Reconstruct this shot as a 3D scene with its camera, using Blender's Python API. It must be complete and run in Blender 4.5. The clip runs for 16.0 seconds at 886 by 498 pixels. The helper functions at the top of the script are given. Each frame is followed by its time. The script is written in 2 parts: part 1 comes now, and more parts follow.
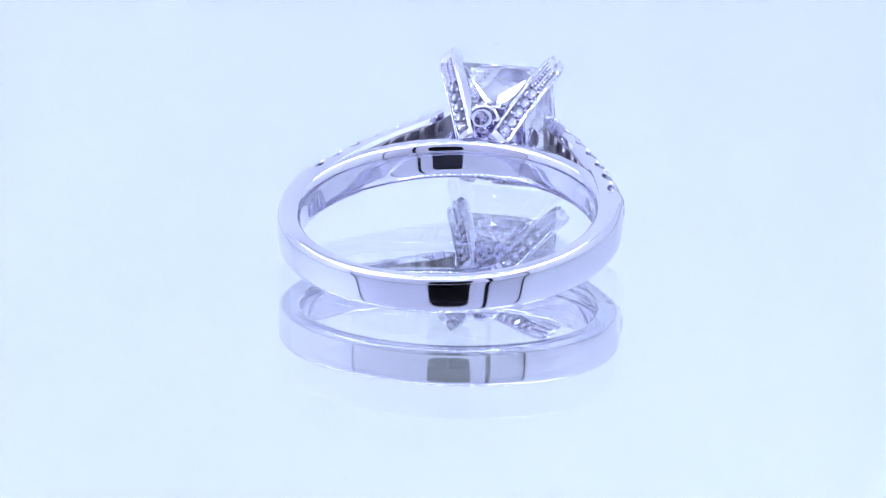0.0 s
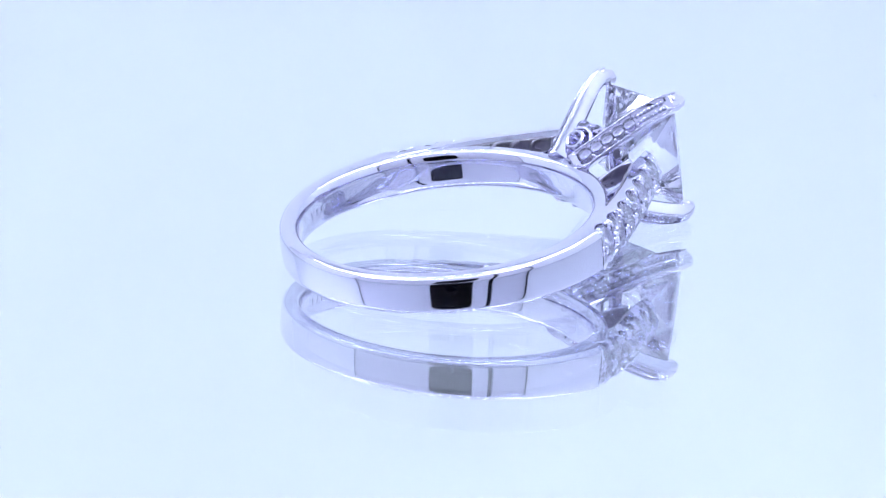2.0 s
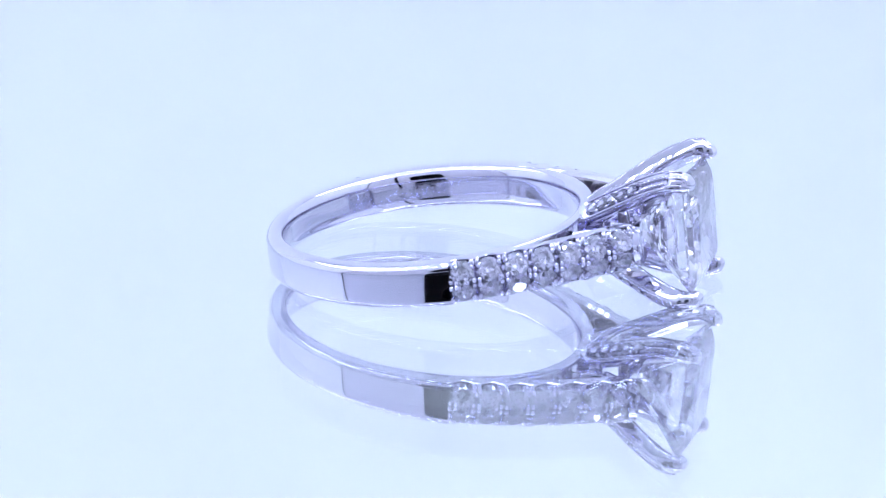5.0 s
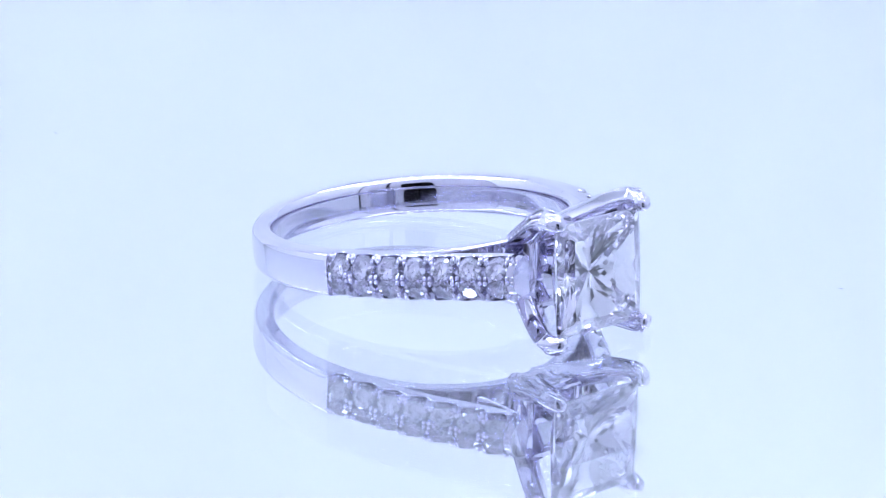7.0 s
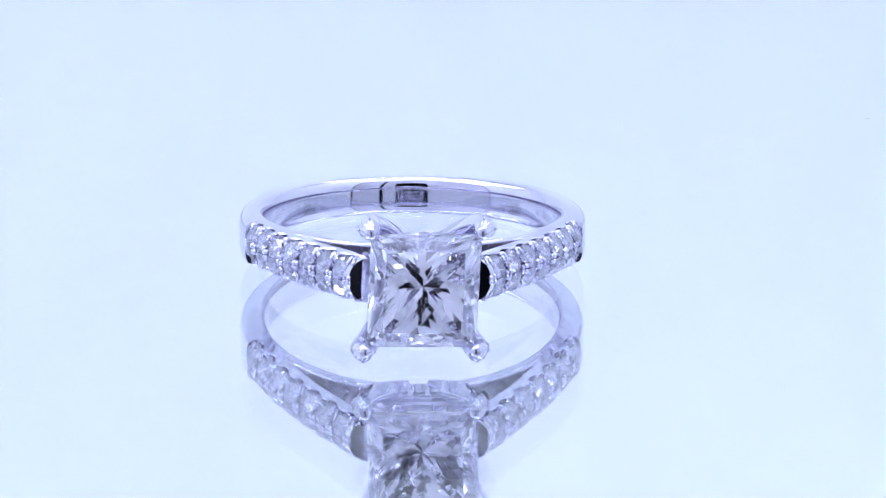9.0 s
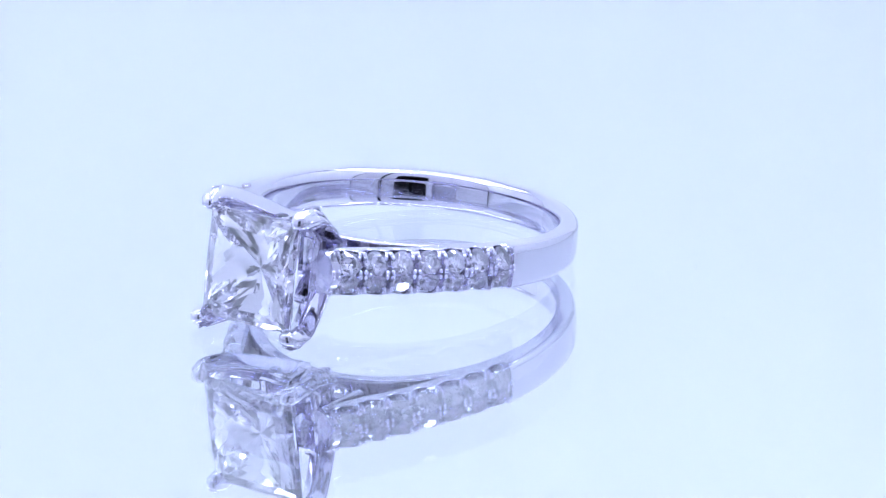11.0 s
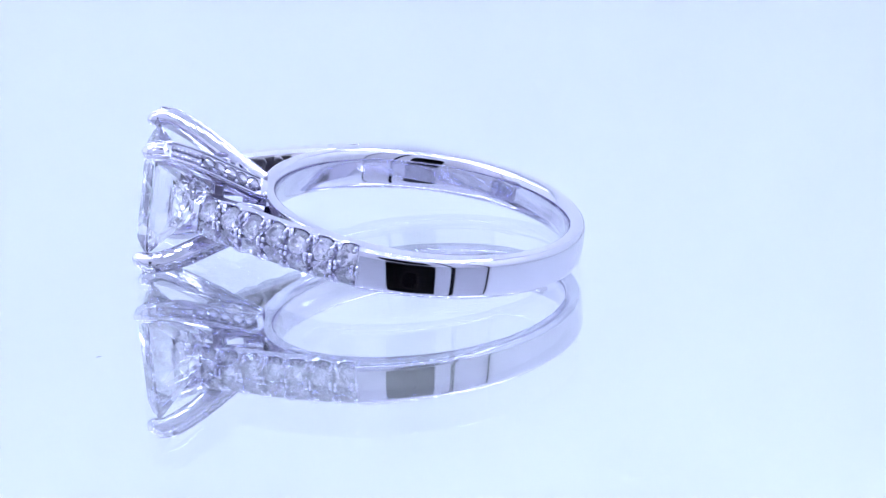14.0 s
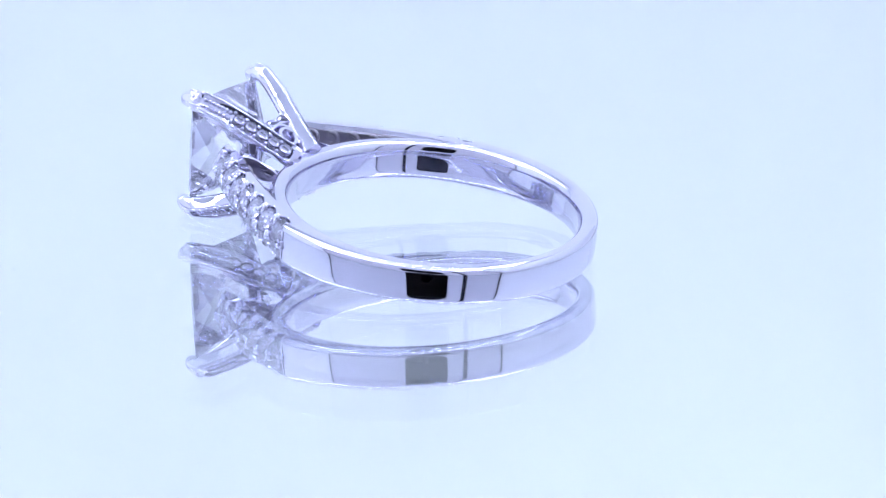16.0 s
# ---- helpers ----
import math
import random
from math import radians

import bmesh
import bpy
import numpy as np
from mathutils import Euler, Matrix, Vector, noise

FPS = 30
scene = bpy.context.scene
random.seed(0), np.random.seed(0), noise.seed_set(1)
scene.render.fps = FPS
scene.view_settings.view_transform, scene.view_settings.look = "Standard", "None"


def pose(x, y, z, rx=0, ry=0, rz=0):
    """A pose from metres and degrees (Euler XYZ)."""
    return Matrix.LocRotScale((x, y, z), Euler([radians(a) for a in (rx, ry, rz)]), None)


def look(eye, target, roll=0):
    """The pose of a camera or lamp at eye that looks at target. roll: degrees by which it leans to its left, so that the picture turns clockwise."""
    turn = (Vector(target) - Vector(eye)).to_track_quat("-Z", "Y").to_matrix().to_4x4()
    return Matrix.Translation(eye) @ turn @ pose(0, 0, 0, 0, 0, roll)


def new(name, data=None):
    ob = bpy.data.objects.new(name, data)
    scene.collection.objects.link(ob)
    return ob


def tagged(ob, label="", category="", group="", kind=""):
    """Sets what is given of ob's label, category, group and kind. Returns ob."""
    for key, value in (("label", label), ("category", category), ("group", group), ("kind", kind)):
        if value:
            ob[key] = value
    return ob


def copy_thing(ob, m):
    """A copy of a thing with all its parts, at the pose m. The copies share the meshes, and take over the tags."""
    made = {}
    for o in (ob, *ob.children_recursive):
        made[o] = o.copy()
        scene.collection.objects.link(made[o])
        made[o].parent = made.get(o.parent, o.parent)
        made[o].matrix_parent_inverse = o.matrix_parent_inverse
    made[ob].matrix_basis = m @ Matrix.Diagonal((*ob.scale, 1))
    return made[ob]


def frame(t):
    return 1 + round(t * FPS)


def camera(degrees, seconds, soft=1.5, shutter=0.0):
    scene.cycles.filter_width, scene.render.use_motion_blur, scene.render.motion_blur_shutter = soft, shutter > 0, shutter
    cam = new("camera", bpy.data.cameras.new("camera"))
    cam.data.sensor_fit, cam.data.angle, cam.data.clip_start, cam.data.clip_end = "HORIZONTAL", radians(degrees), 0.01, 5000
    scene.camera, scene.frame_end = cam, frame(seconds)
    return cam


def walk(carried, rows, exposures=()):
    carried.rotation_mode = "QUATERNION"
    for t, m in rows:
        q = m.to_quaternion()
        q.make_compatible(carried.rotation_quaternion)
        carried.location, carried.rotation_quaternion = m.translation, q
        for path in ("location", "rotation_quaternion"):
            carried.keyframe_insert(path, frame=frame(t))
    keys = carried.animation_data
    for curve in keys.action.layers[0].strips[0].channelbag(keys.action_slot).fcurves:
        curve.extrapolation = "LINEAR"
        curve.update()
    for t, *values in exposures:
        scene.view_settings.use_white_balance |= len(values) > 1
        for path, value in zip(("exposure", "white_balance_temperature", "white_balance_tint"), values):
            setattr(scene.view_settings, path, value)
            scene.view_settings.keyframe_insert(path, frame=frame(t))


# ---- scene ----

MM = 0.001

# ---- camera: stands still on its tripod ----
EYE = Vector((0.0, -0.24253, 0.0877))
AHEAD = Vector((0.00321, 0.94127, -0.33763))
cam = camera(11.45, 16.0, soft=1.15)
VIEW = look(EYE, EYE + AHEAD, 0.345)
walk(cam, [(0.0, VIEW), (16.0, VIEW)])

# light runs to and fro inside the stones many times
scene.cycles.max_bounces = scene.cycles.glossy_bounces = scene.cycles.transmission_bounces = 20

# ---- world: the dim room outside the photo box ----
world = bpy.data.worlds.new("room_light")
scene.world = world
world.use_nodes = True
world.node_tree.nodes["Background"].inputs["Color"].default_value = (0.55, 0.58, 0.85, 1)
world.node_tree.nodes["Background"].inputs["Strength"].default_value = 0.02

LED_COLOUR = (0.64, 0.74, 1.0, 1)
DIODE_POWER = 46.5


# ---- materials ----
def material(name, base, rough=0.5, metal=0.0, grain=0.0, grain_size=400.0, bump=0.0, spread=0.0, ior=1.5, spec=0.5):
    """A surface with noise in its colour at two scales, uneven gloss and fine relief."""
    m = bpy.data.materials.new(name)
    m.use_nodes = True
    nt = m.node_tree
    b = nt.nodes["Principled BSDF"]
    b.inputs["Base Color"].default_value = (*base, 1)
    b.inputs["Roughness"].default_value = rough
    b.inputs["Metallic"].default_value = metal
    b.inputs["IOR"].default_value = ior
    b.inputs["Specular IOR Level"].default_value = spec
    co = nt.nodes.new("ShaderNodeTexCoord")
    if grain:
        fine = nt.nodes.new("ShaderNodeTexNoise")
        fine.inputs["Scale"].default_value, fine.inputs["Detail"].default_value = grain_size, 6
        broad = nt.nodes.new("ShaderNodeTexNoise")
        broad.inputs["Scale"].default_value = grain_size / 14
        nt.links.new(co.outputs["Object"], fine.inputs["Vector"])
        nt.links.new(co.outputs["Object"], broad.inputs["Vector"])
        add = nt.nodes.new("ShaderNodeMath")
        add.operation = "ADD"
        nt.links.new(fine.outputs["Fac"], add.inputs[0])
        nt.links.new(broad.outputs["Fac"], add.inputs[1])
        ramp = nt.nodes.new("ShaderNodeMapRange")
        ramp.inputs["From Min"].default_value, ramp.inputs["From Max"].default_value = 0.6, 1.4
        ramp.inputs["To Min"].default_value, ramp.inputs["To Max"].default_value = 1 - grain, 1.0
        nt.links.new(add.outputs[0], ramp.inputs["Value"])
        mul = nt.nodes.new("ShaderNodeVectorMath")
        mul.operation = "SCALE"
        mul.inputs[0].default_value = base
        nt.links.new(ramp.outputs["Result"], mul.inputs["Scale"])
        nt.links.new(mul.outputs["Vector"], b.inputs["Base Color"])
        if spread:
            rr = nt.nodes.new("ShaderNodeMapRange")
            rr.inputs["From Min"].default_value, rr.inputs["From Max"].default_value = 0.6, 1.4
            rr.inputs["To Min"].default_value, rr.inputs["To Max"].default_value = max(0, rough - spread), rough + spread
            nt.links.new(add.outputs[0], rr.inputs["Value"])
            nt.links.new(rr.outputs["Result"], b.inputs["Roughness"])
        if bump:
            bp = nt.nodes.new("ShaderNodeBump")
            bp.inputs["Strength"].default_value, bp.inputs["Distance"].default_value = bump, 0.0004
            nt.links.new(fine.outputs["Fac"], bp.inputs["Height"])
            nt.links.new(bp.outputs["Normal"], b.inputs["Normal"])
    return m


def clear(name, colour, ior, rough=0.0):
    m = bpy.data.materials.new(name)
    m.use_nodes = True
    nt = m.node_tree
    nt.nodes.remove(nt.nodes["Principled BSDF"])
    g = nt.nodes.new("ShaderNodeBsdfGlass")
    g.inputs["Color"].default_value = (*colour, 1)
    g.inputs["Roughness"].default_value, g.inputs["IOR"].default_value = rough, ior
    nt.links.new(g.outputs[0], nt.nodes["Material Output"].inputs["Surface"])
    return m


def glowing(name, colour, power):
    m = bpy.data.materials.new(name)
    m.use_nodes = True
    nt = m.node_tree
    nt.nodes.remove(nt.nodes["Principled BSDF"])
    e = nt.nodes.new("ShaderNodeEmission")
    e.inputs["Color"].default_value, e.inputs["Strength"].default_value = colour, power
    nt.links.new(e.outputs[0], nt.nodes["Material Output"].inputs["Surface"])
    return m


WHITE_GOLD = material("white_gold", (0.705, 0.685, 0.8), 0.05, 1.0, grain=0.03, grain_size=900, spread=0.015)
SOFT_GOLD = material("hand_finished_white_gold", (0.66, 0.64, 0.76), 0.14, 1.0, grain=0.12, grain_size=2500, bump=0.06, spread=0.06)
DIAMOND = clear("diamond", (0.967, 0.961, 1.0), 2.42, 0.0)
BIG_DIAMOND = clear("large_diamond", (0.983, 0.979, 1.0), 2.42, 0.004)
# rough cast metal, its colour darkened for the shade under the shoulders
SHADED_CAST_GOLD = material("shaded_cast_white_gold", (0.4, 0.37, 0.42), 0.32, 1.0, grain=0.35, grain_size=1800, bump=0.25, spread=0.1)
ACRYLIC = clear("clear_acrylic", (0.985, 0.99, 1.0), 1.49)
SILVERING = material("mirror_silvering", (0.94, 0.95, 0.96), 0.0, 1.0)
GREY_CLOTH = material("pale_grey_front_fabric", (0.62, 0.61, 0.65), 0.9, grain=0.04, grain_size=300, bump=0.15)
CLOTH = material("white_tent_fabric", (0.86, 0.87, 0.88), 0.9, grain=0.04, grain_size=300, bump=0.15)
ENAMEL = material("white_enamel", (0.8, 0.8, 0.82), 0.3, grain=0.03, grain_size=60)
BLACK = material("black_camera_body", (0.012, 0.012, 0.014), 0.45, grain=0.3, grain_size=900, bump=0.1)
TRIPOD = material("black_anodised_metal", (0.01, 0.01, 0.012), 0.35, grain=0.2, grain_size=500)
TABLE = material("pale_laminate", (0.62, 0.6, 0.6), 0.4, grain=0.08, grain_size=90)
LINT = material("grey_dust", (0.16, 0.17, 0.24), 0.9, grain=0.3, grain_size=6000)
DIODE = glowing("led_diode_glow", LED_COLOUR, DIODE_POWER)
LENS_GLASS = material("coated_lens_glass", (0.01, 0.01, 0.02), 0.25, spec=0.2)


# ---- mesh helpers (all in millimetres) ----
def part(name, bm, mat, parent=None, label="", smooth=None, lift=None):
    """Links a bmesh as one mesh object, under parent if there is one. smooth: degrees up to which edges are shaded round."""
    if lift:
        for v in bm.verts:
            v.co.z += lift(v.co)
    bmesh.ops.scale(bm, vec=(MM, MM, MM), verts=bm.verts)
    bmesh.ops.recalc_face_normals(bm, faces=bm.faces)
    if smooth is not None:
        for f in bm.faces:
            f.smooth = True
        for e in bm.edges:
            if len(e.link_faces) == 2 and e.calc_face_angle(0) > radians(smooth):
                e.smooth = False
    me = bpy.data.meshes.new(name)
    bm.to_mesh(me)
    bm.free()
    me.materials.append(mat)
    ob = new(name, me)
    if parent:
        ob.parent = parent
    if label:
        tagged(ob, label)
    return ob


def piece(name, me, m, parent):
    """Another object on the mesh me, under parent."""
    ob = new(name, me)
    ob.parent = parent
    ob.matrix_basis = m
    return ob


def mesh_of(name, bm, mat, smooth=None):
    bmesh.ops.scale(bm, vec=(MM, MM, MM), verts=bm.verts)
    bmesh.ops.recalc_face_normals(bm, faces=bm.faces)
    for f in bm.faces:
        f.smooth = smooth is not None
    me = bpy.data.meshes.new(name)
    bm.to_mesh(me)
    bm.free()
    me.materials.append(mat)
    return me


def box(bm, x0, x1, y0, y1, z0, z1, bevel=0.0):
    got = bmesh.ops.create_cube(bm, size=1, matrix=Matrix.Translation(((x0 + x1) / 2, (y0 + y1) / 2, (z0 + z1) / 2)) @ Matrix.Diagonal((x1 - x0, y1 - y0, z1 - z0, 1)))
    if bevel:
        edges = list({e for v in got["verts"] for e in v.link_edges})
        bmesh.ops.bevel(bm, geom=edges, offset=bevel, segments=3, affect="EDGES", profile=0.5)
    return bm


def turned(bm, profile, n=64, m=None, close=False):
    """A body of revolution about z from a profile of (radius, z)."""
    loops = []
    for r, z in profile:
        if r < 1e-6:
            loops.append([bm.verts.new((0, 0, z))])
        else:
            loops.append([bm.verts.new((r * math.cos(2 * math.pi * k / n), r * math.sin(2 * math.pi * k / n), z)) for k in range(n)])
    pairs = list(zip(loops, loops[1:])) + ([(loops[-1], loops[0])] if close else [])
    for a, b in pairs:
        for k in range(n):
            q = (k + 1) % n
            if len(a) == 1 and len(b) == 1:
                continue
            if len(a) == 1:
                bm.faces.new((a[0], b[k], b[q]))
            elif len(b) == 1:
                bm.faces.new((a[k], a[q], b[0]))
            else:
                bm.faces.new((a[k], a[q], b[q], b[k]))
    if m:
        bmesh.ops.transform(bm, matrix=m, verts=[v for l in loops for v in l])
    return bm


def loft(bm, sections, closed=False, caps=True):
    rows = [[bm.verts.new(p) for p in s] for s in sections]
    n = len(rows[0])
    for a, b in list(zip(rows, rows[1:])) + ([(rows[-1], rows[0])] if closed else []):
        for k in range(n):
            q = (k + 1) % n
            bm.faces.new((a[k], a[q], b[q], b[k]))
    if caps and not closed:
        bm.faces.new(rows[0])
        bm.faces.new(list(reversed(rows[-1])))
    return bm


def rounded(w, t0, t1, r_out, r_in, dome=0.0, steps=5):
    """Outline (u, v) of a band's section: v from t0 (inside) to t1 (outside), u from -w to w, with rounded corners and a domed outside."""
    pts = []
    for cu, cv, r, a0 in ((w - r_out, t1 - r_out, r_out, 0), (-(w - r_out), t1 - r_out, r_out, 90), (-(w - r_in), t0 + r_in, r_in, 180), (w - r_in, t0 + r_in, r_in, 270)):
        for k in range(steps + 1):
            a = radians(a0 + 90 * k / steps)
            pts.append((cu + r * math.cos(a), cv + r * math.sin(a)))
        if a0 == 0 or a0 == 180:
            for k in range(1, 4):
                u = (w - (r_out if a0 == 0 else r_in)) * (1 - k / 2)
                pts.append((u if a0 == 0 else -u, t1 if a0 == 0 else t0))
    out = []
    mid = (t0 + t1) / 2
    for u, v in pts:
        out.append((u, v + (dome * (1 - (u / w) ** 2) if v > mid else 0.0)))
    return out


def smooth_line(points, n):
    """n + 1 points along a Catmull-Rom curve through the given ones, even in length."""
    P = [np.array(p, float) for p in points]
    P = [2 * P[0] - P[1]] + P + [2 * P[-1] - P[-2]]
    fine = []
    for i in range(1, len(P) - 2):
        for k in range(24):
            t = k / 24
            a, b, c, d = P[i - 1:i + 3]
            fine.append(0.5 * (2 * b + (c - a) * t + (2 * a - 5 * b + 4 * c - d) * t * t + (3 * b - a - 3 * c + d) * t ** 3))
    fine.append(P[-2])
    fine = np.array(fine)
    s = np.r_[0, np.cumsum(np.linalg.norm(np.diff(fine, axis=0), axis=1))]
    want = np.linspace(0, s[-1], n + 1)
    return np.stack([np.interp(want, s, fine[:, k]) for k in range(fine.shape[1])], 1)


def sphere(bm, r, m=None, u=10, v=7):
    bmesh.ops.create_uvsphere(bm, u_segments=u, v_segments=v, radius=r, matrix=m or Matrix())
    return bm


def axes(origin, x, y, z):
    return Matrix(((x[0], y[0], z[0], origin[0] * MM), (x[1], y[1], z[1], origin[1] * MM), (x[2], y[2], z[2], origin[2] * MM), (0, 0, 0, 1)))


# ---- the photo box: white panels all round, a camera window and a slot in the front ----
WEST, EAST, BOX_BACK, BOX_FRONT, BOX_TOP, BOX_FLOOR = -236, 132, 200, -112, 205, -38
WINDOW = (-27, 28, 4, 80)
SLOT = (49, 57, 2, 150)


def rounded_hole(x0, x1, z0, z1, r):
    """The outline of an opening with round corners."""
    loop = []
    for cx, cz, a0 in ((x1 - r, z1 - r, 0), (x0 + r, z1 - r, 90), (x0 + r, z0 + r, 180), (x1 - r, z0 + r, 270)):
        for k in range(7):
            a = radians(a0 + 15 * k)
            loop.append((cx + r * math.cos(a), cz + r * math.sin(a)))
    return loop


def front_panel():
    """The front panel, with its two openings cut through."""
    t = 3
    me_ob = []
    bm = bmesh.new()
    y0, y1 = BOX_FRONT - t, BOX_FRONT
    for y in (y0, y1):
        edges = []
        outer = [(WEST - 6, BOX_FLOOR - 6), (EAST + 6, BOX_FLOOR - 6), (EAST + 6, BOX_TOP + 6), (WEST - 6, BOX_TOP + 6)]
        for loop in (outer, rounded_hole(*WINDOW, 15), rounded_hole(*SLOT, 3)):
            vs = [bm.verts.new((x, y, z)) for x, z in loop]
            edges += [bm.edges.new((vs[k], vs[(k + 1) % len(vs)])) for k in range(len(vs))]
            me_ob.append(vs)
        bmesh.ops.triangle_fill(bm, edges=edges, use_beauty=True)
    for a, b in zip(me_ob[:3], me_ob[3:]):
        for k in range(len(a)):
            q = (k + 1) % len(a)
            bm.faces.new((a[k], a[q], b[q], b[k]))
    ob = part("wall_south", bm, GREY_CLOTH)
    tagged(ob, "pale grey front panel with a camera window and slot", "light box", kind="structure")


def photo_box():
    t = 6
    for name, dims in (("wall_north", (WEST, EAST, BOX_BACK, BOX_BACK + t, BOX_FLOOR, BOX_TOP)),
                       ("wall_west", (WEST - t, WEST, BOX_FRONT, BOX_BACK + t, BOX_FLOOR, BOX_TOP)),
                       ("wall_east", (EAST, EAST + t, BOX_FRONT, BOX_BACK + t, BOX_FLOOR, BOX_TOP)),
                       ("floor", (WEST - t, EAST + t, BOX_FRONT, BOX_BACK + t, BOX_FLOOR - t, BOX_FLOOR)),
                       ("ceiling", (WEST - t, EAST + t, BOX_FRONT, BOX_BACK + t, BOX_TOP, BOX_TOP + t))):
        ob = part(name, box(bmesh.new(), *dims), CLOTH)
        tagged(ob, "white fabric panel of the photo light box", "light box", kind="structure")
    for name, x in (("trim_west", WEST + 0.3), ("trim_east", EAST - 3.3)):
        ob = part(name, box(bmesh.new(), x, x + 3, BOX_FRONT + 0.3, BOX_FRONT + 3.3, BOX_FLOOR + 0.3, BOX_TOP - 8, 0.6), TRIPOD)
        tagged(ob, "dark seam along the light box front corner", "trim", kind="structure")
    front_panel()


def led_strip(m, length, name_count):
    """A strip of diodes along x."""
    top = new("led_strip")
    top.matrix_basis = m
    tagged(top, "narrow strip of bright white diodes in the light box", "lamp", "strips of diodes")
    part("strip", box(bmesh.new(), -length / 2, length / 2, -8, 8, 0, 2), ENAMEL, top)
    bm = bmesh.new()
    for k in range(name_count):
        x = -length / 2 + length * (k + 0.5) / name_count
        box(bm, x - 2.4, x + 2.4, -7, 7, -0.3, -0.1)
    part("diodes", bm, DIODE, top, "bright white diodes")
    return top


photo_box()
MID, HIGH = (WEST + EAST) / 2 * MM, (BOX_TOP - 2.3) * MM
strip = led_strip(pose(MID, -0.062, HIGH), 350, 25)
copy_thing(strip, pose(MID, 0.058, HIGH))
side_strip = led_strip(pose(WEST * MM + 0.070, 0.04, HIGH - 0.004, 0, 0, 90), 260, 18)
copy_thing(side_strip, pose(EAST * MM - 0.055, 0.04, HIGH - 0.004, 0, 0, 90))


# ---- outside the box: table, camera on its stand ----
def table():
    tagged(part("table_top", box(bmesh.new(), -420, 320, -420, 300, BOX_FLOOR - 30, BOX_FLOOR - 6, 4), TABLE), "pale laminate table top under the light box", "table")


def film_camera():
    """A black body whose lens front ring lies just behind the eye point, on a short stand."""
    top = new("tripod_camera")
    tagged(top, "black camera body with round lens on a stand", "camera")
    body = part("body", box(bmesh.new(), -75, 75, -52, 62, 14, 44, 7), BLACK, top, smooth=40)
    barrel = part("lens_barrel", turned(bmesh.new(), ((24, 13.5), (24, 3), (22, 2), (20, 2), (20, 8), (20, 13.5)), 48), TRIPOD, top, "black ribbed lens barrel", smooth=40)
    glass = part("front_glass", turned(bmesh.new(), ((0, 6), (10, 6.6), (19.6, 8.5), (19.6, 10), (0, 10)), 48), LENS_GLASS, top, "dark coated front glass", smooth=40)
    for ob in (body, barrel, glass):
        ob.matrix_basis = VIEW
    part("stand_pole", turned(bmesh.new(), ((0, BOX_FLOOR - 4), (9, BOX_FLOOR - 4), (9, 66), (0, 66)), 24, Matrix.Translation((0, -280, 0))), TRIPOD, top, smooth=40)
    part("stand_foot", turned(bmesh.new(), ((0, BOX_FLOOR - 6), (60, BOX_FLOOR - 6), (60, BOX_FLOOR - 2), (0, BOX_FLOOR - 2)), 40, Matrix.Translation((0, -280, 0))), TRIPOD, top, smooth=40)


table()
film_camera()


# ---- the turntable with its mirror plate ----
SHEET = 3.2


def turntable():
    base = new("turntable_base")
    tagged(base, "white round motor base under the mirror plate", "turntable")
    part("drum", turned(bmesh.new(), ((0, BOX_FLOOR), (92, BOX_FLOOR), (94, BOX_FLOOR + 2), (94, -9), (92, -7), (0, -7)), 96), ENAMEL, base, smooth=40)
    plate = new("mirror_plate")
    tagged(plate, "round clear acrylic plate with a mirrored underside", "mirror")
    part("acrylic_sheet", turned(bmesh.new(), ((0, 0), (110, 0), (110.4, -0.4), (110.4, -SHEET)), 128), ACRYLIC, plate, "clear polished acrylic sheet")
    part("mirror_backing", turned(bmesh.new(), ((0, -SHEET), (110.4, -SHEET), (110.4, -SHEET - 0.6), (0, -SHEET - 0.6)), 128), SILVERING, plate, "silvered mirror backing")
    part("hub", turned(bmesh.new(), ((0, -7), (20, -7), (20, -SHEET - 0.6), (0, -SHEET - 0.6)), 32), ENAMEL, plate)
    return plate


PLATE = turntable()


# ---- the ring: local x across, y towards the stone, z along the finger's axis ----
def lean(co):
    """The stone's side stands a touch off the band's plane."""
    return 0.018 * max(0.0, co.y)


def set_head(bm):
    """The setting sits a little askew on the band."""
    for v in bm.verts:
        v.co.x += -0.12 - 0.05 * v.co.z
    return bm


def hole(phi):
    """How far the finger hole's wall lies from the ring's middle at phi degrees; the hole sits a little behind it."""
    a = radians(phi)
    return -0.47 * math.cos(a) + math.sqrt(8.5 ** 2 - (0.47 * math.sin(a)) ** 2)


def shank_ends(phi):
    """Inner and outer points of the band at phi degrees from the stone's direction."""
    ro = 10.03 - 0.06 * ((180 - abs(phi)) / 90) ** 2 + 0.75 * max(0.0, radians(98 - abs(phi))) ** 2
    s, c, ri = math.sin(radians(phi)), math.cos(radians(phi)), hole(phi)
    return (ri * s, ri * c), (ro * s, ro * c)


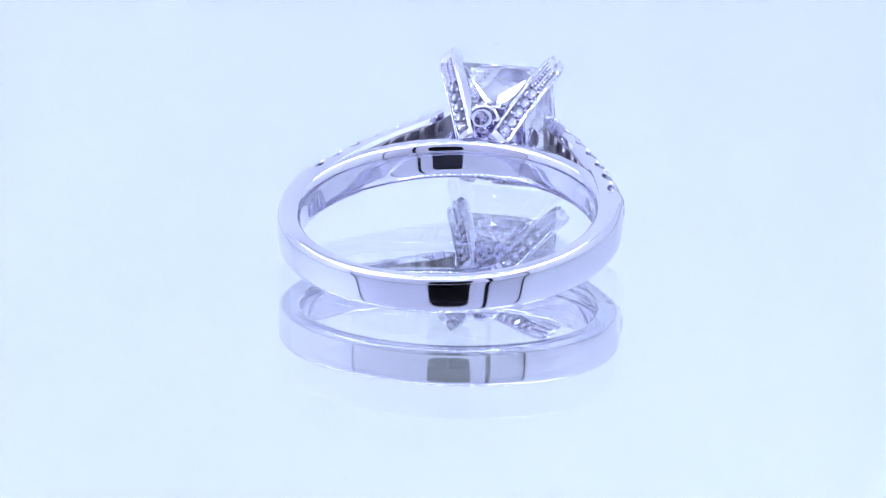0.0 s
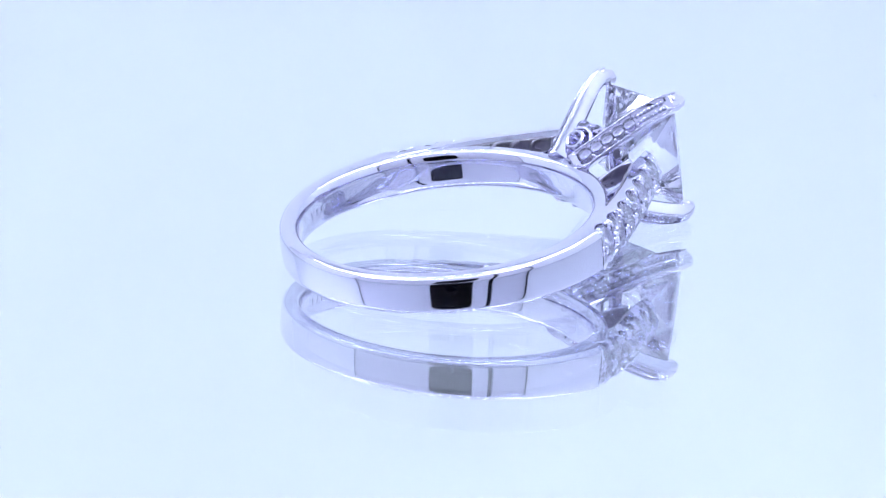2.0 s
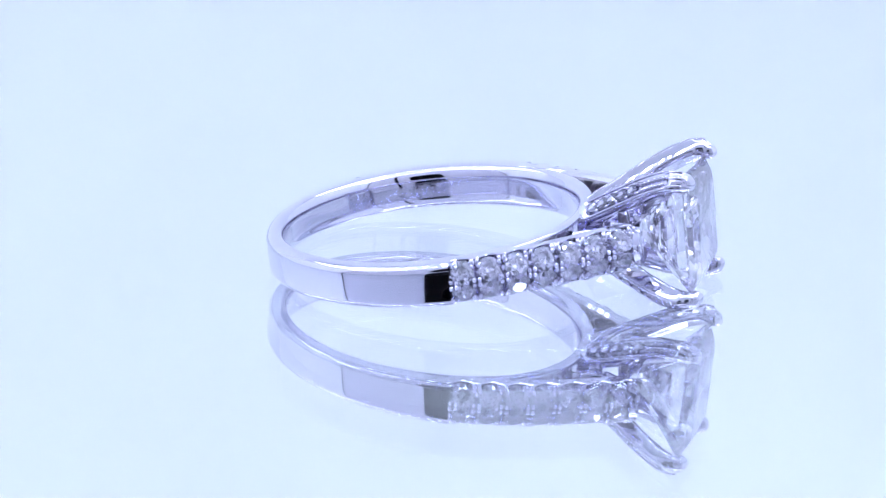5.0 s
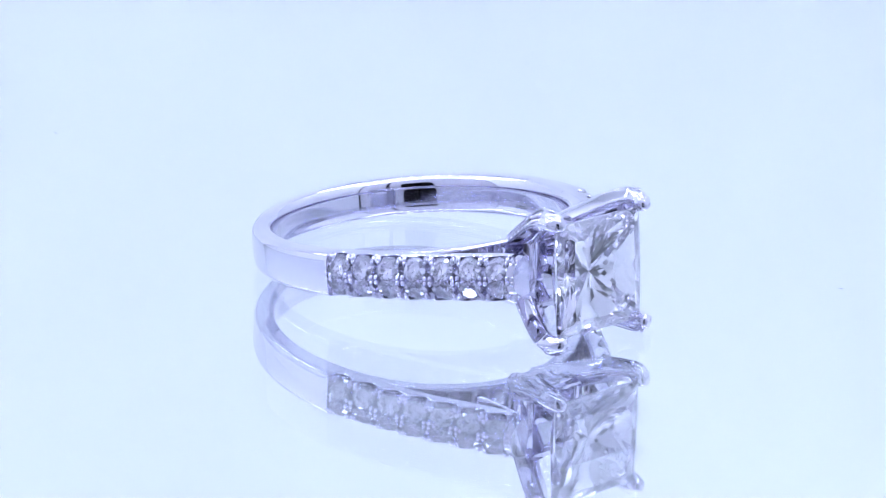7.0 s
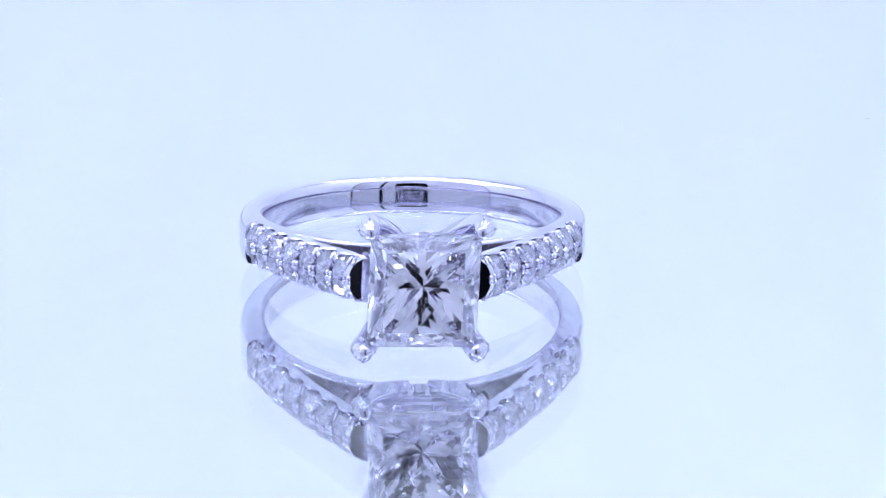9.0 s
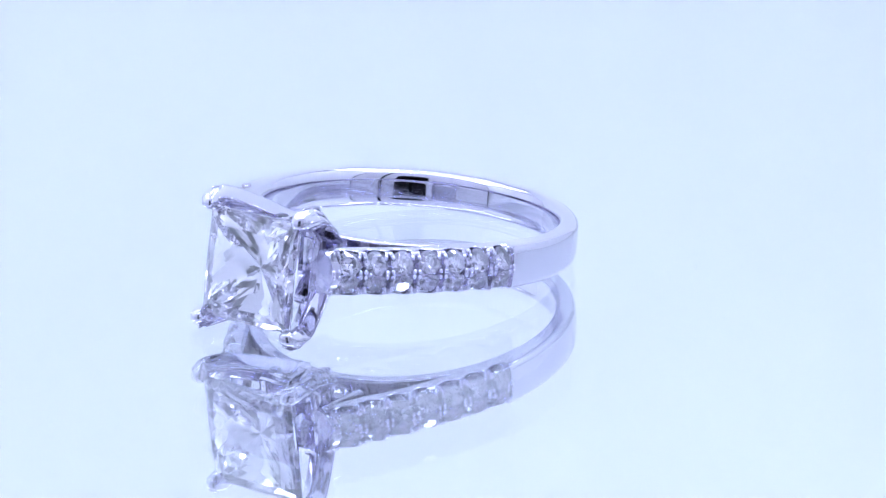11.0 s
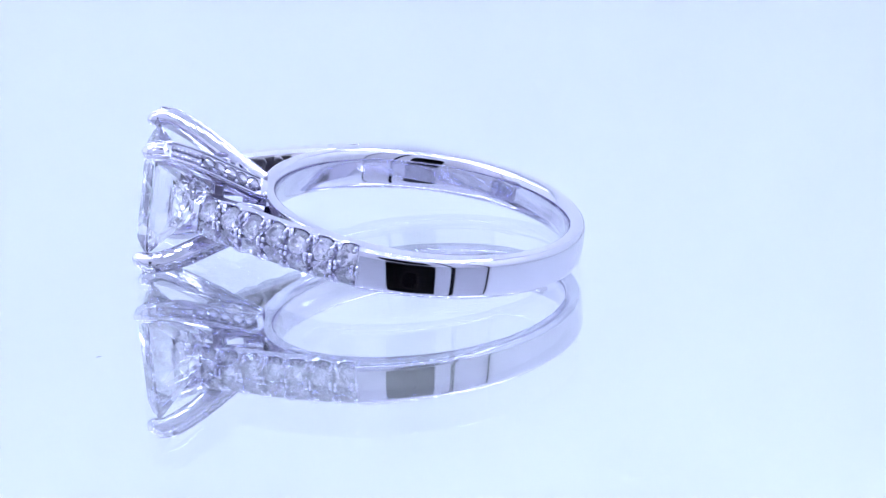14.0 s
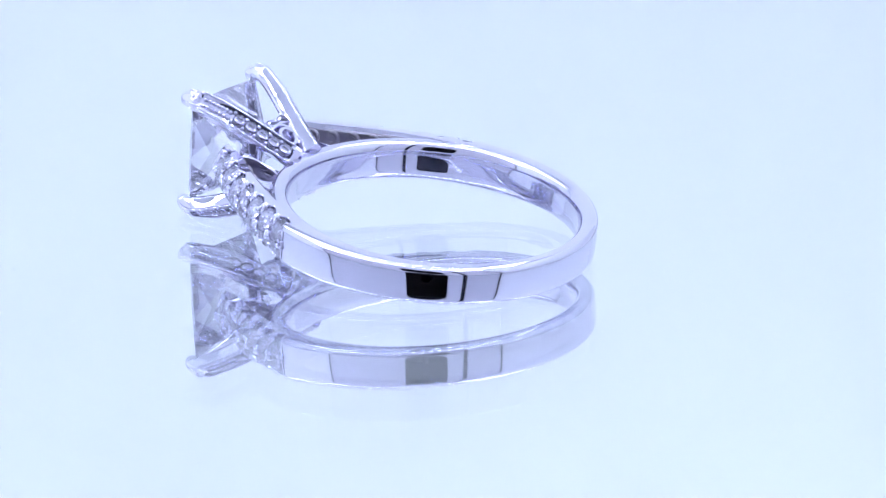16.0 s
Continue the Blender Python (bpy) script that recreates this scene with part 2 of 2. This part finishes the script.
def section(inner, outer, w, r_out, in_deep, in_wide, dome=0.05):
    """A band's section: a soft outer edge, and a comfort-fit inside whose edges curl away over in_deep by in_wide."""
    i, o = Vector((*inner, 0)), Vector((*outer, 0))
    d = o - i
    t = d.length
    d.normalize()
    pts = []
    for cu, cv, ru, rv, a0 in ((w - r_out, t - r_out, r_out, r_out, 0), (r_out - w, t - r_out, r_out, r_out, 90), (in_wide - w, in_deep, in_wide, in_deep, 180), (w - in_wide, in_deep, in_wide, in_deep, 270)):
        pts += [(cu + ru * math.cos(radians(a0 + 9 * k)), cv + rv * math.sin(radians(a0 + 9 * k))) for k in range(11)]
        if a0 in (0, 180):
            flat = cu * (1 if a0 == 0 else -1)
            pts += [((flat if a0 == 0 else -flat) * (1 - k / 3), pts[-1][1]) for k in range(1, 6)]
    return [i + d * (v + (dome * (1 - (u / w) ** 2) if v > t / 2 else 0.0)) + Vector((0, 0, u)) for u, v in pts]


STEPS = 112
FIRST_STONE, STONE_GAP = 0.066, 0.1418
OUTER = smooth_line([(9.66, 3.14), (9.29, 4.32), (8.1, 6.78), (6.48, 9.3), (4.55, 11.97), (3.95, 12.75)], STEPS)
INNER = smooth_line([(8.08, 2.62), (7.76, 3.65), (6.85, 5.85), (5.48, 8.28), (3.5, 11.02), (2.75, 12.7)], STEPS)


def stone_place(s, row, side):
    """Where on the shoulder a stone at the share s of its length sits: origin and axes."""
    k = s * STEPS
    a = int(min(k, STEPS - 1))
    p = OUTER[a] + (OUTER[a + 1] - OUTER[a]) * (k - a)
    t = OUTER[min(a + 1, STEPS)] - OUTER[max(a - 1, 0)]
    t /= np.linalg.norm(t)
    nrm = np.array((t[1], -t[0]))
    if nrm @ p < 0:
        nrm = -nrm
    p, t, nrm = (np.array((v[0] * side, v[1])) for v in (p, t, nrm))
    tilt = radians(31) * row
    z = Vector((nrm[0] * math.cos(tilt), nrm[1] * math.cos(tilt), math.sin(tilt)))
    x = Vector((t[0], t[1], 0))
    y = z.cross(x)
    return Vector((p[0], p[1], 0)), Vector((nrm[0], nrm[1], 0)), x, y, z


def round_brilliant(n=8):
    """Small round diamond of radius 1: table, crown, girdle and pavilion facets."""
    bm = bmesh.new()
    ring = lambda r, z, turn: [bm.verts.new((r * math.cos(2 * math.pi * (k + turn) / n), r * math.sin(2 * math.pi * (k + turn) / n), z)) for k in range(n)]
    tb, mid, gi, gl, pv = ring(0.55, 0.32, 0), ring(0.8, 0.2, 0.5), ring(1, 0.03, 0), ring(1, -0.03, 0), ring(0.45, -0.5, 0.5)
    gm, gn = ring(0.98, 0.03, 0.5), ring(0.98, -0.03, 0.5)
    cu = bm.verts.new((0, 0, -0.86))
    bm.faces.new(tb)
    for k in range(n):
        q = (k + 1) % n
        bm.faces.new((tb[k], mid[k], tb[q]))
        bm.faces.new((tb[k], mid[k - 1], gi[k], mid[k]))
        bm.faces.new((mid[k], gi[k], gm[k]))
        bm.faces.new((mid[k], gm[k], gi[q]))
        bm.faces.new((gi[k], gm[k], gn[k], gl[k]))
        bm.faces.new((gm[k], gi[q], gl[q], gn[k]))
        bm.faces.new((gl[k], gn[k], pv[k]))
        bm.faces.new((gn[k], gl[q], pv[k]))
        bm.faces.new((pv[k - 1], gl[k], pv[k], cu))
    return bm


def princess_cut(half, y_table, y_girdle, y_culet):
    """Square diamond cut from a block by its facet planes. Axis along y."""
    bm = bmesh.new()
    box(bm, -half, half, y_culet - 0.5, y_table, -half, half)
    cuts = []
    g = y_girdle
    for q in range(4):
        side = radians(90 * q)
        for lean_deg, y0, inset in ((40, g + 0.06, 0.0), (27, g + 0.30, 0.28)):
            for sgn in (-1, 1):
                cuts.append((side + sgn * radians(2.2), lean_deg, half - inset, y0, 1, None))
        cuts.append((side + radians(45), 30, half * 1.414 - 0.42, g + 0.14, 1, None))
        depth = g - 0.1 - y_culet
        rise = lambda r: y_culet + (depth - 0.12 * half * half) / half * r + 0.12 * r * r
        for r, off in ((2.62, 0.0), (2.1, 1.6), (1.55, 4.4), (1.05, 8.5), (0.62, 14.0), (0.26, 20.0)):
            gx = (depth - 0.12 * half * half) / half + 0.24 * r
            for sgn in (-1, 1) if off else (1,):
                gz = sgn * gx * math.tan(radians(off))
                slope = math.degrees(math.atan(math.hypot(gx, gz)))
                turn = math.atan2(gz, gx)
                cuts.append((side + turn, slope, r * math.cos(turn), rise(r), -1, (r * math.cos(side), r * math.sin(side))))
    for az, lean_deg, reach, y0, up, at in cuts:
        a = radians(lean_deg)
        if up > 0:
            n = Vector((math.cos(az) * math.sin(a), math.cos(a), math.sin(az) * math.sin(a)))
        else:
            n = Vector((math.cos(az) * math.sin(a), -math.cos(a), math.sin(az) * math.sin(a)))
        co = Vector((at[0], y0, at[1])) if at else Vector((math.cos(az) * reach, y0, math.sin(az) * reach))
        got = bmesh.ops.bisect_plane(bm, geom=bm.verts[:] + bm.edges[:] + bm.faces[:], plane_co=co, plane_no=n, clear_outer=True, dist=1e-5)
        edges = [e for e in got["geom_cut"] if isinstance(e, bmesh.types.BMEdge)]
        if edges:
            bmesh.ops.edgeloop_fill(bm, edges=edges)
    return bm


def prong(ring, sx, sz, stone):
    line = smooth_line([(0.8, 8.9, 0.95), (1.35, 10.3, 1.6), (1.9, 11.6, 2.25), (2.55, 13.1, 2.95), (3.04, 14.3, 3.36), (3.16, 15.0, 3.45), (3.06, 15.5, 3.32), (2.9, 15.72, 3.14)], 60)
    low = 1.01
    line = [Vector((p[0] * sx - 0.12 - 0.05 * p[2] * sz, p[1], p[2] * sz * low)) for p in line]
    secs, frames = [], []
    across = Vector((sz, 0, -sx)).normalized() * (1 if sx * sz > 0 else -1)
    for k, p in enumerate(line):
        t = (line[min(k + 1, 60)] - line[max(k - 1, 0)]).normalized()
        out = t.cross(across)
        if out.dot(Vector((sx, 0.35, sz))) < 0:
            out = -out
        frames.append((p, t, out))
        u = k / 60
        w = 0.6 + 0.05 * math.sin(u * math.pi) if u < 0.87 else 0.632 * math.sqrt(max(0.004, 1 - ((u - 0.87) / 0.13) ** 2))
        d = 0.46 if u < 0.87 else 0.46 * math.sqrt(max(0.008, 1 - ((u - 0.87) / 0.13) ** 2))
        secs.append([p + across * a + out * b for a, b in rounded(w, -d * (1.45 - 0.35 * u), d, (0.16 if u < 0.86 else min(w, d) * 0.92), (0.25 if u < 0.86 else min(w, d) * 0.92), -0.2 if 0.05 < u < 0.84 else 0.04)])
    bm = loft(bmesh.new(), secs)
    tip = line[57]
    along = (line[59] - line[53]).normalized()
    lie = along.to_track_quat("Z", "Y").to_matrix().to_4x4()
    sphere(bm, 0.5, Matrix.Translation(tip - along * 0.1) @ lie @ Matrix.Diagonal((1, 1, 1.35, 1)), 22, 16)
    for e in (-1, 0, 1):
        back = frames[55][2]
        sphere(bm, 0.24, Matrix.Translation(tip - along * 0.25 + across * 0.31 * e + back * (0.3 - 0.12 * abs(e))) @ lie @ Matrix.Diagonal((0.8, 1, 2.6, 1)), 14, 10)
    pr = part("prong", bm, WHITE_GOLD, ring, "tapered white gold prong with small set diamonds", smooth=50, lift=lean)
    for j, k in enumerate((7, 13, 19, 25, 31)):
        p, t, out = frames[k]
        o = p + out * 0.4
        o.z += lean(o)
        piece("small_diamond", stone, axes(o, t, out.cross(t), out) @ Matrix.Scale(0.44 - 0.012 * j, 4), pr)
    bm = bmesh.new()
    for k in range(5, 55):
        p, t, out = frames[k]
        for e in (-1, 1):
            sphere(bm, 0.1, Matrix.Translation(p + out * 0.42 + across * e * (0.54 if k < 50 else 0.44)) @ t.to_track_quat("Z", "Y").to_matrix().to_4x4() @ Matrix.Diagonal((0.8, 0.8, 2.6, 1)), 6, 5)
        if k in (10, 16, 22, 28, 34):
            for e in (-1, 1):
                sphere(bm, 0.15, Matrix.Translation(p + out * 0.36 + across * e * 0.3), 7, 5)
        if 35 < k < 50 and k % 2 == 0:
            for e in (-1, 1):
                sphere(bm, 0.16, Matrix.Translation(p + out * 0.3 + across * e * 0.2), 7, 5)
    part("milgrain", bm, SOFT_GOLD, pr, "rows of tiny beads along the edges", smooth=60, lift=lean)
    return pr


def engagement_ring():
    ring = new("diamond_ring")
    tagged(ring, "polished white gold ring with a square diamond lying on the mirror", "ring")
    # the plain band, from shoulder to shoulder round the back
    secs = []
    for k in range(181):
        phi = 72 + 216 * k / 180
        f = phi if phi <= 180 else phi - 360
        i, o = shank_ends(f)
        w = 1.15 + 0.11 * (abs(180 - phi) / 108) ** 2
        secs.append(section(i, o, w, 0.42, 0.45, 0.75))
    band = part("band", loft(bmesh.new(), secs), WHITE_GOLD, ring, "plain polished band", smooth=40, lift=lean)
    # the stamp as raised bars; their darker gold stands for shade in the recesses
    bm = bmesh.new()
    for phi, wide in ((240, 0.42), (244, 0.3), (248, 0.42), (252, 0.5)):
        a = radians(phi)
        m = Matrix.Translation((hole(phi) * math.sin(a), hole(phi) * math.cos(a), 0.05)) @ Matrix.Rotation(-a, 4, "Z")
        bmesh.ops.create_cube(bm, size=1, matrix=m @ Matrix.Diagonal((wide, 0.03, 0.42, 1)))
    part("hallmark", bm, SOFT_GOLD, band, "small worn stamp inside the band, its recess shade as darker bars", lift=lean)
    # the thin arch that closes the finger hole under the stone
    secs = []
    for k in range(91):
        phi = radians(-72.3 + 144.6 * k / 90)
        ri = hole(math.degrees(phi))
        ro = ri + 0.98
        secs.append(section((ri * math.sin(phi), ri * math.cos(phi)), (ro * math.sin(phi), ro * math.cos(phi)), 1.19 + 0.066 * (phi / radians(72.3)) ** 2, 0.22, 0.45, 0.75, 0.02))
    part("bridge", loft(bmesh.new(), secs), WHITE_GOLD, ring, "polished arch under the stone", smooth=35, lift=lean)
    bm = round_brilliant()
    stone = mesh_of("small_diamond", bm, DIAMOND)
    bead = mesh_of("bead", sphere(bmesh.new(), 1.0), WHITE_GOLD, smooth=60)
    # the seats share the gold that has the shade in its colour
    seat = mesh_of("drilled_seat", turned(bmesh.new(), ((0.22, -0.12), (0.5, -0.12), (0.5, 0.06), (0.42, 0.12), (0.3, 0.12), (0.22, 0.06)), 14, close=True), SHADED_CAST_GOLD, smooth=40)
    for side in (1, -1):
        secs = []
        for k in range(STEPS + 1):
            i, o = Vector(INNER[k]), Vector(OUTER[k])
            d = o - i
            t = d.length
            d.normalize()
            w = 1.262 + 0.058 * k / STEPS
            at = (k / STEPS - FIRST_STONE) / STONE_GAP
            # scallops open the side walls beside each stone; full-height webs stay between them
            edge = 0.56 + (0.15 * (1 + math.cos(2 * math.pi * at)) if -0.5 < at < 6.5 else 0.0)
            drop = 0.6 if k == 2 else min(1.0, t - 0.3)
            if k < 2:
                prof = [(w, 0.26), (w, t - 0.42), (w - 0.123, t - 0.123), (w - 0.42, t), (0.3, t + 0.04), (0.06, t + 0.05),
                        (-0.06, t + 0.05), (-0.3, t + 0.04), (-(w - 0.42), t), (-(w - 0.123), t - 0.123), (-w, t - 0.42), (-w, 0.26), (-w + 0.26, 0), (w - 0.26, 0)]
            elif k > STEPS - 5:
                prof = [(0.95 * w * math.cos(radians(180 * j / 11)), 0.1 + (t - 0.1) * math.sin(radians(180 * j / 11))) for j in range(12)] + [(-w + 0.2, 0), (w - 0.2, 0)]
            else:
                prof = [(w, 0.26), (w, t - edge - 0.06), (w - 0.05, t - edge), (w - 0.13, t - edge), (w - 0.2, t - drop), (0.06, t - drop + 0.02),
                        (-0.06, t - drop + 0.02), (-(w - 0.2), t - drop), (-(w - 0.13), t - edge), (-(w - 0.05), t - edge), (-w, t - edge - 0.06), (-w, 0.26), (-w + 0.26, 0), (w - 0.26, 0)]
            secs.append([Vector(((i[0] + d[0] * v) * side, i[1] + d[1] * v, u)) for u, v in prof])
        sh = part("shoulder", loft(bmesh.new(), secs), WHITE_GOLD, ring, "raised shoulder with two rows of round diamonds", smooth=30, lift=lean)
        for k in range(36, 104, 12):
            i, o = Vector((INNER[k][0] * side, INNER[k][1], 0)), Vector((OUTER[k][0] * side, OUTER[k][1], 0))
            d = (i - o).normalized()
            up = Vector((0, 0, 1))
            for z in (0.55, -0.55):
                piece("drilled_seat", seat, axes(Vector((i.x, i.y, z + lean(i))), d.cross(up), up, d), sh)
        # a thin sheet of the darkened gold paints the shade under the shoulder
        secs = []
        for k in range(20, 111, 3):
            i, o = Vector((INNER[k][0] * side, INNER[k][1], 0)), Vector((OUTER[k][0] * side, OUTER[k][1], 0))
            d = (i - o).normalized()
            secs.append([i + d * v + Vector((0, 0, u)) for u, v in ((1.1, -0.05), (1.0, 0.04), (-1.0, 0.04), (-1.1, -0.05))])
        part("underside", loft(bmesh.new(), secs), SHADED_CAST_GOLD, sh, "dull cast underside, darkened for the shade beneath the shoulder", lift=lean)
        # the web that ties the shoulder's end down to the arch
        secs = []
        for k in range(13):
            u = k / 12
            p = Vector(((2.85 - 0.65 * u) * side, 8.7 + 3.2 * u, 0))
            wide, deep = 0.75, 0.14 + 0.3 * (2 * u - 1) ** 4
            secs.append([p + Vector((deep * math.cos(a), 0, wide * math.sin(a))) for a in np.linspace(0, 2 * math.pi, 17)[:-1]])
        part("web", loft(bmesh.new(), secs), WHITE_GOLD, sh, "slim polished web down to the arch", smooth=60, lift=lean)
        for j in range(7):
            s = FIRST_STONE + j * STONE_GAP
            for row in (1, -1):
                p, nrm, x, y, z = stone_place(s, row, side)
                o = p + Vector((0, 0, 0.6 * row)) - nrm * 0.28
                o.z += lean(o)
                turn = Matrix.Rotation(random.uniform(0, 0.8), 4, "Z")
                piece("small_diamond", stone, axes(o, x, y, z) @ turn @ Matrix.Scale(0.71, 4), sh)
        for j in range(8):
            s = max(0.02, min(0.985, FIRST_STONE + (j - 0.5) * STONE_GAP))
            for row in (1, -1):
                p, nrm, x, y, z = stone_place(s, row, side)
                up = Vector((0, 0, row))
                # a split claw grips from the rim, a smaller pair of beads stands along the middle
                for height, off, out, size in ((1.03, 0.14, -0.5, (0.17, 0.24, 0.2)), (0.88, 0.2, -0.34, (0.14, 0.17, 0.15)), (0.15, 0.16, -0.02, (0.15, 0.17, 0.15))):
                    for e in (-1, 1):
                        o = p + nrm * (out + random.uniform(-0.03, 0.03)) + up * (height + random.uniform(-0.03, 0.03)) + x * off * e
                        o.z += lean(o)
                        grow = random.uniform(0.88, 1.12)
                        piece("bead", bead, axes(o, x, y, z) @ Matrix.Rotation(-0.3 * e * row + random.uniform(-0.2, 0.2), 4, "Z") @ Matrix.Diagonal((*(v * grow for v in size), 1)), sh)
    for sx in (1, -1):
        for sz in (1, -1):
            prong(ring, sx, sz, stone)
    # the basket between the prongs
    basket = part("basket", box(bmesh.new(), -0.95, 0.95, 8.9, 10.0, -1.1, 1.1, 0.25), WHITE_GOLD, ring, "openwork basket under the stone", smooth=40, lift=lean)
    for sz in (1, -1):
        m = Matrix.Translation((-0.25, 10.25, 1.72 * sz)) @ pose(0, 0, 0, 37 if sz > 0 else 143, 0, 0)
        tube = turned(bmesh.new(), ((0.42, -0.5), (0.66, -0.5), (0.66, 0.3), (0.6, 0.36), (0.48, 0.36), (0.42, 0.3)), 28, m, close=True)
        part("peephole", set_head(tube), WHITE_GOLD, basket, "small round tube open in the middle", smooth=40, lift=lean)
        secs = [[Vector((wide * e, y, (z - d) * sz)) for e, d in ((-1, 0.0), (1, 0.0), (1, 0.18), (-1, 0.18))] for y, z, wide in ((9.6, 1.0, 0.95), (10.4, 1.34, 1.2), (11.2, 1.7, 1.5), (12.0, 2.02, 1.85))]
        part("gallery", set_head(loft(bmesh.new(), secs)), WHITE_GOLD, basket, "polished panel between two prongs", lift=lean)
        arch = bmesh.new()
        secs = []
        for k in range(17):
            a = radians(-20 + 220 * k / 16)
            c = Vector((math.cos(a), math.sin(a), 0.0))
            secs.append([m @ (c * (0.98 + 0.12 * math.cos(q)) + Vector((0, 0, 0.12 * math.sin(q)))) for q in np.linspace(0, 2 * math.pi, 9)[:-1]])
        part("arch", set_head(loft(arch, secs)), WHITE_GOLD, basket, smooth=60, lift=lean)
        secs = [[Vector((x, 11.35 + 0.12 * math.cos(x), 2.02 * sz)) + Vector((0, b, a * sz)) for a, b in rounded(0.3, -0.36, 0.36, 0.1, 0.1)] for x in np.linspace(-1.75, 1.75, 13)]
        rail = part("rail", set_head(loft(bmesh.new(), secs)), WHITE_GOLD, basket, smooth=40, lift=lean)
        for x in (-0.95, 0.0, 0.95):
            o = Vector((x - 0.12 - 0.115 * sz, 11.45, 2.3 * sz))
            o.z += lean(o)
            piece("small_diamond", stone, axes(o, Vector((1, 0, 0)), Vector((0, sz, 0)), Vector((0, 0, sz))) @ Matrix.Scale(0.4, 4), rail)
    for sx in (1, -1):
        secs = [[Vector((1.75 * sx, 11.4, z)) + Vector((a * sx, b, 0)) for a, b in rounded(0.28, -0.3, 0.3, 0.1, 0.1)] for z in np.linspace(-1.9, 1.9, 9)]
        part("rail", set_head(loft(bmesh.new(), secs)), WHITE_GOLD, basket, smooth=40, lift=lean)
    stone = princess_cut(2.97, 15.85, 15.28, 11.5)
    bmesh.ops.scale(stone, vec=(1.02, 1.0, 1.07), verts=stone.verts)
    part("square_diamond", set_head(stone), BIG_DIAMOND, ring, "large clear square-cut diamond", lift=lean)
    return ring


RING = engagement_ring()


# ---- dust on the turning plate and on the box's back panel ----
def dust():
    """Specks and short fibres lying on the plate; they turn with it."""
    rnd = random.Random(7)
    bm = bmesh.new()
    for k in range(30):
        a, r = rnd.uniform(0, 2 * math.pi), 62 * math.sqrt(rnd.random())
        if r < 4:
            continue
        x, y, s = r * math.cos(a), r * math.sin(a), rnd.uniform(0.018, 0.045)
        if rnd.random() < 0.3:
            turn = rnd.uniform(0, math.pi)
            bmesh.ops.create_cube(bm, size=1, matrix=Matrix.Translation((x, y, 0.02)) @ Matrix.Rotation(turn, 4, "Z") @ Matrix.Diagonal((rnd.uniform(0.2, 0.5), 0.02, 0.02, 1)))
        else:
            bmesh.ops.create_icosphere(bm, subdivisions=1, radius=s, matrix=Matrix.Translation((x, y, s * 0.8)))
    return tagged(part("dust", bm, LINT), "scattered grey dust specks and lint on the mirror plate", "dust", kind="stuff")


DUST = dust()


def wall_specks():
    """Tiny dark specks on the back panel, seen in the mirror."""
    bm = bmesh.new()
    for x, z, r in ((-42.3, 47.3, 0.12), (-36.3, 48.3, 0.08), (-41.5, 49.2, 0.08), (-24.3, 48.2, 0.11), (1.4, 42.8, 0.09), (-14.8, 49.1, 0.07), (8.4, 49.8, 0.12), (-28.3, 75.2, 0.12), (27.0, 86.5, 0.11), (44.1, 63.9, 0.09), (21.7, 83.3, 0.08)):
        bmesh.ops.create_icosphere(bm, subdivisions=1, radius=r * 0.8, matrix=Matrix.Translation((x, BOX_BACK - r * 0.5, z + 0.35)))
    return tagged(part("wall_specks", bm, LINT), "tiny dark specks stuck to the white back panel", "dust", kind="stuff")


wall_specks()


# ---- what moves: the plate turns at an even rate and carries ring and dust ----
RING_AT = Matrix(((0.970024, 0.241296, -0.028815, 0.00119977), (-0.242989, 0.964658, -0.101939, 0.00067377), (0.003199, 0.105885, 0.994373, 0.002166), (0, 0, 0, 1)))


def motions():
    turns = []
    for k in range(33):
        t = k * 0.5
        turns.append((t, -18.1251 * t - 0.00817 * t * t))
    walk(PLATE, [(t, pose(0, 0, 0, 0, 0, a)) for t, a in turns])
    walk(DUST, [(t, pose(0, 0, 0, 0, 0, a)) for t, a in turns])
    walk(RING, [(t, pose(0, 0, 0, 0, 0, a) @ RING_AT) for t, a in turns])


motions()
